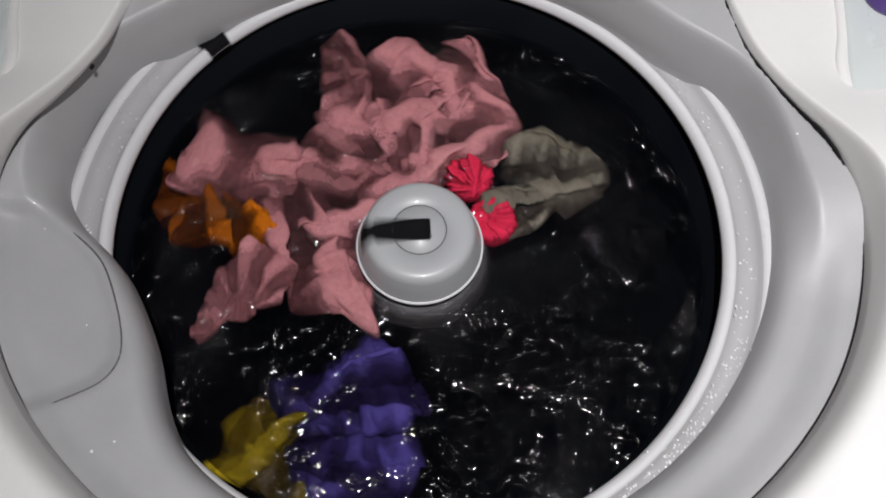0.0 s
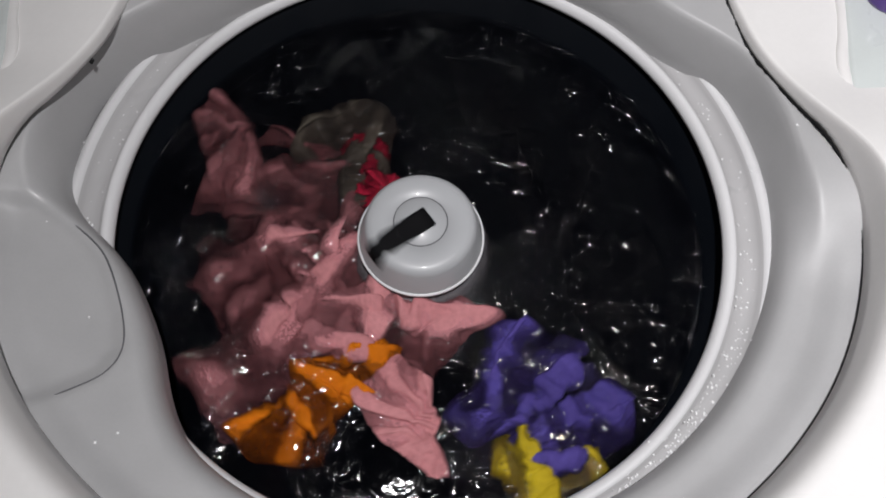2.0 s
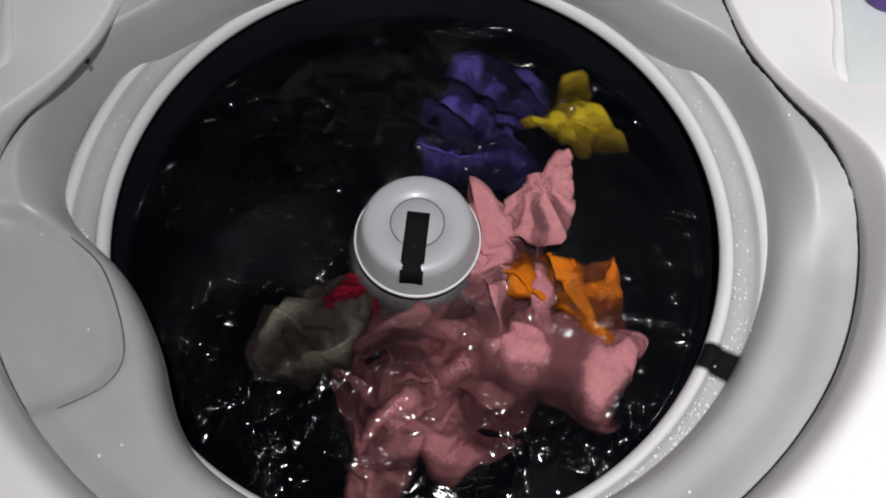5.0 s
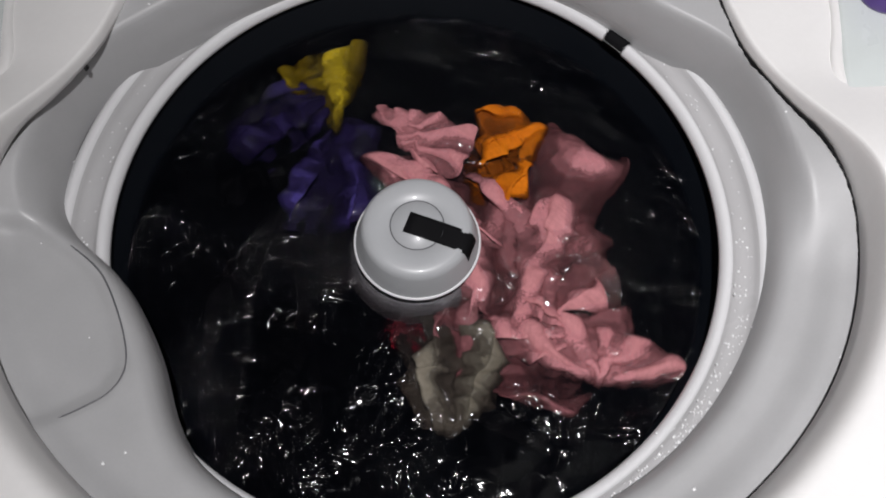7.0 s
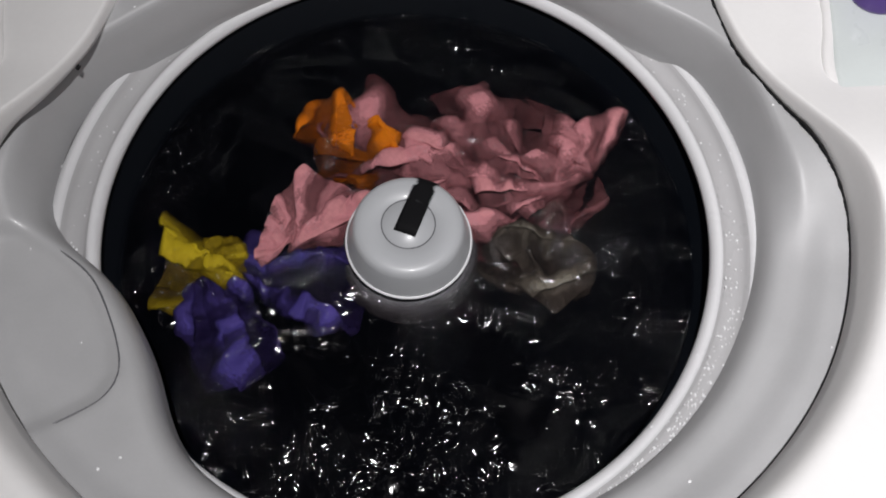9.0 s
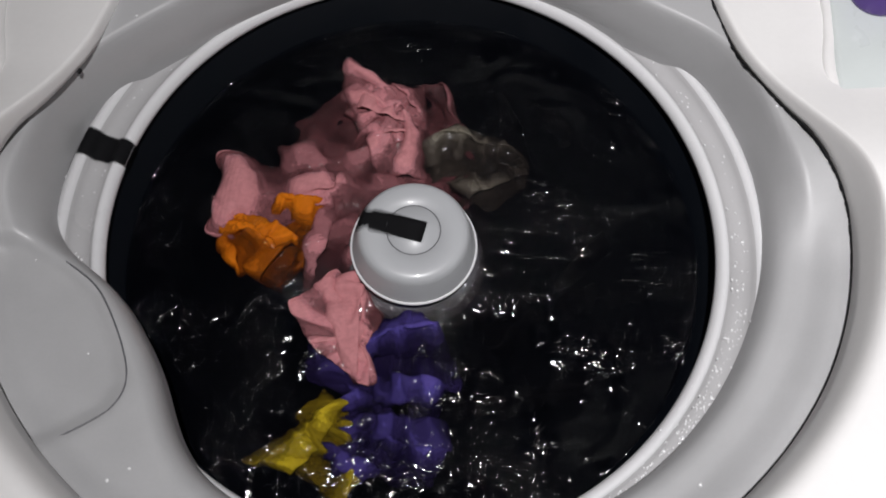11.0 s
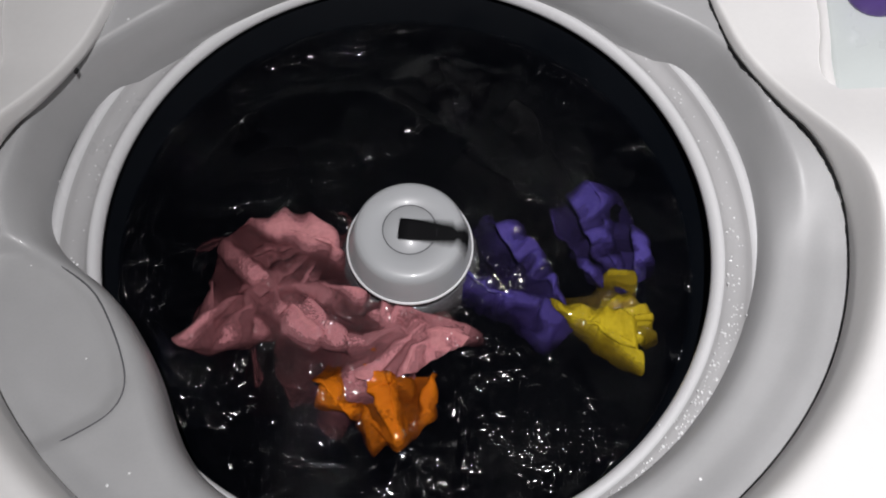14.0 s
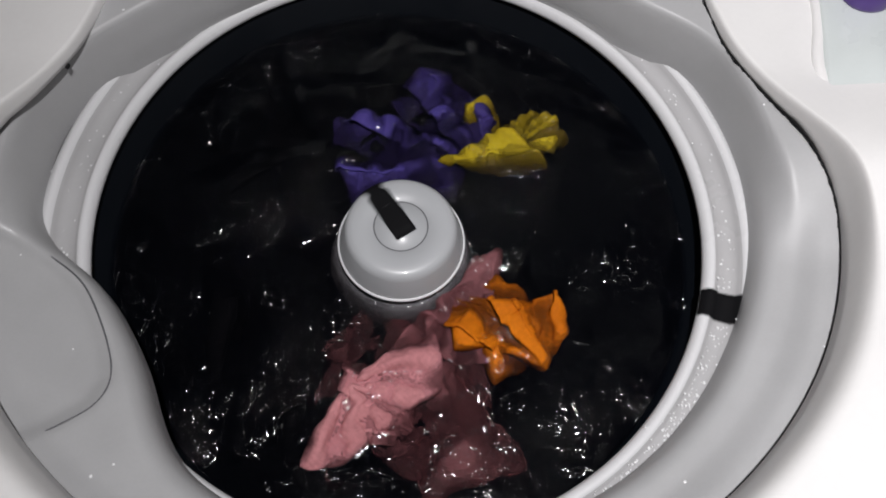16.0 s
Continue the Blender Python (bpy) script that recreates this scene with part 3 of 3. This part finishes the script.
laundry("pink_shirt", "large pink cotton shirt, crumpled and soaked, half under water", "shirt", [
    ("side_panel", M_PINK, "", 3, 1.3,
     [(-75, -3), (-51, 30), (-3, 41), (59, 33), (79, -1), (48, -59), (-9, -48), (-46, -36)],
     [(0, 119.4, 90, -3, 102), (1.5, 174.5, 111, -7, 93), (2.5, 209.1, 111, -8, 128), (3.5, 244.4, 119, -7, 123), (6, 312.5, 100, -9, 141), (7, 349.9, 102, -10, 154), (8, 378.5, 102, -10, 175), (9, 413.1, 104, -10, 157), (11.5, 504.5, 80, -16, 143), (12.5, 532.3, 90, -18, 175), (13.5, 558.9, 90, -19, 196), (14.5, 585.9, 102, -22, 190), (16, 631.3, 89, -25, 106)]),
    ("back_panel", M_PINK, "", 8, 1.35,
     [(-74, 33), (-24, 77), (41, 75), (71, 17), (64, -27), (17, -58), (-32, -72), (-74, -39)],
     [(0, 93.2, 117, 0, -97), (1.5, 151.9, 110, -5, -119), (2.5, 194.5, 111, -6, -148), (3.5, 234.5, 110, -7, -108), (6, 310.9, 94, -8, -121), (7, 338.1, 99, -8, -115), (8, 369.7, 91, -9, -126), (9, 407.7, 103, -9, -128), (11.5, 484.2, 84, -10, -113), (12.5, 514.6, 88, -13, -104), (13.5, 544.7, 92, -15, -114), (14.5, 579.4, 91, -19, -111), (16, 622.4, 98, -24, -83)]),
    ("front_panel", M_PINK, "", 14, 1.4,
     [(76, -21), (-1, -29), (-34, -69), (-84, -22), (-80, 28), (-46, 47), (18, 31), (69, 42)],
     [(0, 147.8, 134, 2, 15), (1.5, 196.5, 124, -2, 4), (2.5, 232.4, 126, -4, 4), (3.5, 260.7, 125, -4, 11), (6, 349.9, 108, -2, 25), (7, 375.1, 109, -2, 42), (8, 407.7, 103, -2, 46), (9, 442.8, 92, -3, 57), (11.5, 519.3, 93, -6, 32), (12.5, 539.8, 94, -6, 71), (13.5, 565.6, 94, -4, 95), (14.5, 585.9, 106, -4, 66), (16, 642.4, 106, -17, 0)]),
    ("tail", M_PINK, "", 31, 1.25,
     [(58, -3), (39, -13), (2, -18), (-34, -14), (-63, 0), (-43, 29), (-5, 21), (37, 14)],
     [(0, 113.6, 177, -4, -10), (1.5, 131.8, 190, -4, -29), (2.5, 172.0, 193, -3, -30), (3.5, 207.8, 182, -4, -31), (6, 300.2, 178, -4, 14), (7, 330.6, 166, -3, 23), (8, 365.8, 163, -4, -3), (9, 394.6, 160, -4, 11), (11.5, 478.8, 126, -4, 20), (12.5, 504.0, 121, -6, 26), (13.5, 545.3, 126, -4, 13), (14.5, 580.5, 130, -4, -16), (16, 619.0, 130, -1, -33)]),
    ("collar", M_PINK, "", 36, 1.25,
     [(-31, 4), (10, 36), (33, 1), (21, -24), (-15, -21)],
     [(0, 87.8, 140, -1, -56), (1.5, 152.9, 81, -4, -212), (2.5, 208.8, 93, -4, -239), (3.5, 227.7, 131, -5, -221), (6, 302.5, 113, -4, -289), (7, 326.1, 108, -3, -337), (8, 365.4, 103, -3, -351), (9, 399.9, 101, -3, -407), (11.5, 473.2, 131, -3, -498), (12.5, 499.9, 90, -5, -494), (13.5, 526.7, 84, -7, -485), (14.5, 571.2, 133, -4, -561), (16, 621.1, 122, -6, -666)]),
    ("sleeve", M_PINK, "", 21, 1.35,
     [(-83, -12), (-58, 20), (-5, 39), (37, 23), (79, 1), (50, -9), (23, -35), (-16, -24)],
     [(0, 185.5, 86, 2, 122), (1.5, 234.6, 73, -1, 115), (2.5, 279.0, 74, -1, 108), (3.5, 304.2, 81, -1, 126), (6, 381.6, 70, -1, 112), (7, 422.1, 59, -1, 94), (8, 464.1, 56, -1, 83), (9, 484.0, 59, -1, 95), (11.5, 577.3, 61, -3, 78), (12.5, 597.7, 55, -4, 85), (13.5, 604.5, 60, -3, 99), (14.5, 611.1, 76, -5, 109), (16, 654.4, 78, -12, 119)]),
    ("cuff", M_PINK, "ribbed pink cuff", 27, 1.25,
     [(-31, -34), (-44, 3), (-18, 19), (8, 5), (39, 4), (37, -6), (4, -26)],
     [(0, 200.6, 146, 0, 21), (1.5, 252.8, 144, 0, 16), (2.5, 291.4, 138, 0, 26), (3.5, 334.1, 130, 0, 10), (6, 420.6, 100, 0, 50), (7, 454.5, 99, 0, 48), (8, 491.2, 92, 0, 54), (9, 531.8, 89, 0, 55), (11.5, 611.7, 81, -1, 55), (12.5, 634.3, 79, -2, 63), (13.5, 634.7, 70, -1, 89), (14.5, 627.5, 74, -2, 82), (16, 673.2, 66, -9, 111)]),
])

laundry("orange_shirt", "crumpled orange cotton top floating beside the pink shirt", "shirt", [
    ("front_panel", M_ORANGE, "", 44, 1.35,
     [(-38, 5), (-2, 12), (27, 30), (42, 8), (35, -26), (3, -22), (-23, -32), (-35, -16)],
     [(0, 175.8, 161, 0, -31), (1.5, 228.0, 135, 0, -47), (2.5, 266.6, 124, 1, -64), (3.5, 302.0, 120, 1, -44), (6, 381.5, 118, 1, -4), (7, 415.3, 112, 1, 12), (8, 446.7, 109, 0, 27), (9, 481.6, 116, 0, 11), (11.5, 548.3, 114, -2, 16), (12.5, 581.4, 119, 0, 30), (13.5, 608.5, 118, 1, 46), (14.5, 629.5, 111, 2, 75), (16, 682.7, 103, 2, 14)]),
    ("back_panel", M_ORANGE, "", 41, 1.35,
     [(-28, -19), (-38, 11), (-3, 31), (13, 23), (31, 2), (33, -24)],
     [(0, 167.3, 201, -9, -6), (1.5, 219.6, 186, -5, -18), (2.5, 256.4, 165, -4, -24), (3.5, 289.2, 165, -3, -39), (6, 377.9, 125, -6, 14), (7, 412.3, 108, -7, 21), (8, 446.4, 105, -8, 13), (9, 481.9, 110, -8, 4), (11.5, 552.6, 119, -8, 20), (12.5, 583.0, 119, -7, 39), (13.5, 608.0, 121, -6, 36), (14.5, 629.6, 113, -5, 45), (16, 679.5, 104, -5, -28)]),
])

laundry("violet_trousers", "dark violet cotton trousers bunched up in the water", "trousers", [
    ("waist", M_PURPLE, "", 51, 1.4,
     [(-16, -23), (-40, 5), (-24, 32), (7, 51), (28, 32), (35, -7), (27, -49), (2, -59)],
     [(0, 248.6, 126, -2, 16), (1.5, 288.1, 128, -2, 0), (2.5, 326.5, 126, -2, -12), (3.5, 368.2, 106, -3, -26), (6, 465.6, 105, -8, -6), (7, 499.6, 95, -8, 10), (8, 531.6, 86, -6, 18), (9, 559.8, 84, -5, 32), (11.5, 635.5, 94, -3, -5), (12.5, 663.1, 104, -2, 17), (13.5, 694.4, 88, -3, 34), (14.5, 715.3, 77, -4, 37), (16, 817.4, 83, -4, -40)]),
    ("leg", M_PURPLE, "", 55, 1.35,
     [(-25, -27), (-35, 34), (-1, 45), (24, 35), (27, -29), (-5, -42)],
     [(0, 255.1, 177, -6, 13), (1.5, 292.2, 180, -6, 2), (2.5, 328.4, 187, -6, -30), (3.5, 363.6, 175, -7, -27), (6, 466.7, 173, -10, -6), (7, 496.6, 176, -10, -7), (8, 528.6, 167, -7, -10), (9, 567.3, 163, -6, -1), (11.5, 637.8, 156, -6, 1), (12.5, 670.7, 169, -6, 6), (13.5, 708.0, 169, -6, 17), (14.5, 740.0, 159, -6, 0), (16, 790.8, 135, -5, -40)]),
])

laundry("yellow_cloth", "crumpled yellow cotton cloth drifting at the rim of the load", "cloth", [
    ("cloth_half", M_YELLOW, "", 61, 1.25,
     [(41, -29), (7, -21), (-13, -13), (-44, -2), (-9, 16), (-1, 40), (20, 37), (23, 4)],
     [(0, 237.4, 196, -4, -10), (1.5, 283.0, 190, -5, -2), (2.5, 315.0, 196, -6, -25), (3.5, 345.1, 189, -6, -38), (6, 446.0, 176, -4, -31), (7, 478.7, 175, -3, -21), (8, 511.1, 175, -3, -20), (9, 547.9, 169, -2, -26), (11.5, 622.1, 168, -3, -15), (12.5, 654.0, 176, -2, -15), (13.5, 684.3, 165, -1, -15), (14.5, 714.6, 147, -2, 11), (16, 772.6, 115, -2, -34)]),
    ("cloth_corner", M_YELLOW, "", 66, 1.25,
     [(-29, -8), (-12, 15), (19, 9), (12, -15), (-13, -25)],
     [(0, 230.8, 196, -9, -34), (1.5, 278.4, 189, -10, 3), (2.5, 310.6, 188, -10, -109), (3.5, 339.7, 200, -9, -66), (6, 443.4, 168, -8, -192), (7, 478.6, 187, -7, -162), (8, 513.9, 191, -7, -134), (9, 548.8, 143, -6, -246), (11.5, 625.4, 165, -8, -345), (12.5, 656.8, 169, -6, -323), (13.5, 684.8, 194, -4, -388), (14.5, 714.7, 174, -3, -411), (16, 760.7, 162, -4, -436)]),
])

laundry("khaki_shorts", "khaki nylon shorts with a hot pink trim, ballooned with air", "shorts", [
    ("seat_panel", M_KHAKI, "", 71, 1.3,
     [(-39, 26), (-10, 42), (19, 32), (40, 3), (31, -20), (1, -31), (-21, -16), (-43, 2)],
     [(0, 33.1, 136, -1, -32), (1.5, 98.9, 122, -5, -72), (2.5, 145.4, 119, -5, -61), (3.5, 181.5, 122, -6, -9), (6, 251.6, 114, -2, -9), (7, 286.7, 108, -2, -17), (8, 320.6, 108, -3, -20), (9, 356.5, 107, -6, 11), (11.5, 432.7, 97, -7, -69), (12.5, 468.7, 104, -15, -108), (13.5, 509.4, 103, -22, 21), (14.5, 555.9, 102, -28, 33), (16, 595.0, 97, -35, 11)]),
    ("leg", M_KHAKI, "", 73, 1.3,
     [(-24, 17), (12, 29), (36, -7), (4, -19), (-18, -21), (-39, -8)],
     [(0, 27.9, 91, -4, -7), (1.5, 103.6, 87, -8, -35), (2.5, 153.0, 85, -8, -19), (3.5, 180.1, 89, -9, -45), (6, 252.1, 87, -12, 6), (7, 283.9, 86, -14, 12), (8, 315.1, 85, -14, -24), (9, 355.8, 89, -14, -30), (11.5, 435.4, 91, -16, -35), (13.5, 509.4, 103, -30, 21), (16, 595.0, 97, -40, 11)]),
    ("trim", M_RED, "hot pink trim", 77, 1.25,
     [(-15, 2), (-1, 2), (15, 4), (11, -6), (-4, -13), (-12, -4)],
     [(0, 59.8, 77, -1, -27), (1.5, 105.3, 62, -5, -46), (2.5, 147.9, 63, -7, -72), (3.5, 196.0, 56, -3, -66), (6, 235.8, 70, -22, -90), (9, 329.4, 51, -30, 63), (16, 595.0, 97, -40, 11)]),
    ("trim", M_RED, "hot pink trim", 75, 1.2,
     [(-6, 1), (4, 3), (7, -2), (-5, -3)],
     [(0, 23.1, 62, -1, -22), (1.5, 99.7, 96, -9, -79), (2.5, 142.3, 97, -11, -73), (3.5, 188.1, 87, -12, 83), (6, 241.9, 76, -22, 91), (9, 329.4, 51, -30, 63), (16, 595.0, 97, -40, 11)]),
])

for a0, r0, w0, sd, dp in ((330, 140, 80, 81, -15), (8, 165, 60, 84, -16), (75, 165, 65, 87, -19), (292, 165, 60, 90, -17), (120, 165, 55, 93, -21)):
    laundry("black_garment", "black cotton garment barely visible in the dark water", "garment", [
        ("panel", M_BLACK, "", sd, 1.35, [(w0 * 0.75 * math.cos(k) * (1 + 0.2 * math.sin(3 * k + sd)), w0 * 0.6 * math.sin(k)) for k in (0, 0.9, 1.8, 2.7, 3.6, 4.5, 5.4)],
         [(0, a0, r0, dp, 70), (3.5, a0 + 105, r0 - 5, dp, 75), (7, a0 + 220, r0 - 12, dp - 2, 85), (9, a0 + 282, r0 - 12, dp - 2, 90), (12.5, a0 + 385, r0 - 5, dp - 1, 100), (16, a0 + 490, r0, dp - 1, 110)])])


# ---- what moves ----
# turn of the agitator in degrees, every tenth of a second, in three stretches
SWING_A = [183, 256, 283, 293, 270, 205, 152, 117, 112, 130, 198, 273, 318, 341, 326, 276, 214, 166, 152, 158, 215, 283, 346, 374, 377, 336, 274, 220, 192, 183, 223, 290, 360, 396, 409, 394, 330, 269]
SWING_B = [324, 297, 293, 330, 392, 470, 518, 533, 518, 453, 386, 347, 341, 353, 409, 495, 543, 562, 562, 523, 455, 401, 382, 384, 430, 509, 575, 610, 615, 589, 523, 465, 428, 418, 450]
SWING_C = [527, 596, 662, 709, 727, 715, 659, 600, 555, 541, 545, 601, 671, 731, 751, 756, 722, 656, 597, 576, 573, 610, 677, 749, 786, 803, 779, 714, 650, 618, 607, 624, 682, 760, 808, 833, 828, 770, 704, 657, 645, 649, 705, 774, 844, 872, 876, 845]
# the same beat carried on where nothing was seen
GAP_A = [230, 222, 240, 300, 365, 420, 444, 438, 395, 330, 280, 262, 264, 300, 360, 430, 470, 484, 470, 400]
GAP_B = [515, 585, 640, 660, 640, 585, 515, 470, 458, 475, 530, 605, 665, 695, 690, 645, 580, 525, 500, 498]
SWING = SWING_A + GAP_A + SWING_B + GAP_B + SWING_C
STEPS = np.arange(len(SWING)) / 10.0
# slow turn of the basket, by its tape
BASKET = [(0, 137), (0.4, 146), (0.5, 152), (0.6, 162), (0.7, 172), (0.8, 177), (1.1, 170), (1.4, 175), (1.5, 186), (1.7, 207), (3.7, 280), (5.5, 355), (5.8, 368), (6.0, 377), (6.2, 370),
          (6.5, 370), (6.7, 385), (7.0, 409), (7.5, 403), (7.7, 412), (8.1, 435), (9.2, 470), (11.3, 536), (11.5, 533), (11.7, 535), (12.1, 565), (14.6, 650), (15.0, 670), (15.2, 696), (15.5, 697), (15.8, 694), (16.0, 704)]


# sway of the hanging tub: seconds, millimetres to the side and forward
BOB = [(0, -0.6, -3.7), (0.5, -1.8, -2.0), (1, -0.6, -3.3), (1.5, 0.1, -1.3), (2, 0.5, 0.1), (2.5, 0.6, -1.3), (3, 1.6, -3.9), (3.5, -1.3, -2.0), (6, 1.6, -1.4), (6.5, -1.8, -2.4), (7, 0.3, 0.0), (7.5, -0.6, -3.8),
       (8, -0.1, -1.0), (8.5, 0.3, -3.7), (9, -1.2, 0.6), (11.5, 2.7, -2.9), (12, -1.0, -0.9), (12.5, 2.4, -4.3), (13, -0.1, -2.2), (13.5, 2.4, -1.6), (14, 0.7, -1.9), (14.5, 3.1, -1.6), (15, 0.6, -2.0), (15.5, 2.4, 1.0), (16, -0.8, -2.9)]


def through_rows(rows, t, i, wide=1.0):
    """Smooth value of column i at t."""
    ts = [r[0] for r in rows]
    vs = [r[i] for r in rows]
    fine = np.arange(-0.9, 0.91, 0.15) * wide
    k = np.exp(-0.5 * (fine / 0.4 / wide) ** 2)
    return float((np.interp(t + fine, ts, vs) * k).sum() / k.sum())


def glide(rows, t, i):
    """Column i at t on a smooth curve through the rows."""
    ts, vs = [r[0] for r in rows], [r[i] for r in rows]
    slopes = np.gradient(np.array(vs, float), np.array(ts, float))
    k = min(len(ts) - 2, max(0, int(np.searchsorted(ts, t, side="right")) - 1))
    h = ts[k + 1] - ts[k]
    u = (t - ts[k]) / h
    return float((2 * u ** 3 - 3 * u * u + 1) * vs[k] + (u ** 3 - 2 * u * u + u) * h * slopes[k] + (3 * u * u - 2 * u ** 3) * vs[k + 1] + (u ** 3 - u * u) * h * slopes[k + 1])


def motions():
    times = [round(0.1 * i, 1) for i in range(161)]
    swing = np.array(SWING, float)
    speed = np.gradient(swing, 0.1)
    k = np.ones(10) / 10
    mean = np.convolve(np.pad(swing, (5, 5), "edge"), k, "valid")[:161]
    sway = swing - mean
    twist = -0.0040 * speed
    bx = [0.001 * through_rows(BOB, t, 1, 0.2) for t in times]
    by = [0.001 * through_rows(BOB, t, 2, 0.2) for t in times]
    walk(agitator, [(t, pose(bx[i], by[i], 0, 0, 0, swing[i] + 0.6 * math.sin(2 * math.radians(swing[i])) * 2.4)) for i, t in enumerate(times)])
    walk(tub_cover, [(t, pose(bx[i], by[i], 0, 0, 0, twist[i])) for i, t in enumerate(times)])
    walk(basket, [(t, pose(bx[i], by[i], 0, 0, 0, through_rows(BASKET, t, 1, 0.15) + 0.02 * sway[i])) for i, t in enumerate(times)])
    # the water rocks and slowly turns with the load
    walk(water, [(t, pose(0, 0, WATER_Z, 0.9 * math.sin(7.3 * t) + 0.6 * math.sin(17 * t), 0.9 * math.cos(8.9 * t) + 0.6 * math.sin(13.1 * t + 1), 5 * t + 0.015 * sway[i])) for i, t in enumerate(times)])
    for thing_, pieces in LAUNDRY:
        # the load sways a little with each stroke of the agitator
        lead = pieces[0][1]
        swayed = [0.03 * np.interp(t, STEPS, sway) for t in times]
        walk(thing_, [(t, pose(0, 0, WATER_Z, 0, 0, glide(lead, t, 1) + swayed[i])) for i, t in enumerate(times) if i % 2 == 0])
        for j, (ob, rows) in enumerate(pieces):
            keyed = []
            for t in np.arange(0, 16.01, 0.25):
                ang, rad, dep, spin = (glide(rows, t, c) for c in (1, 2, 3, 4))
                dep += 0.8 * math.sin(2.1 * t + 1.7 * j)
                a, r = radians(ang - glide(lead, t, 1)), rad / 1000
                keyed.append((float(t), pose(r * math.cos(a), r * math.sin(a), dep / 1000, 3 * math.sin(1.3 * t + j), 3 * math.cos(1.1 * t + 2 * j), math.degrees(a) + spin)))
            walk(ob, keyed)


motions()
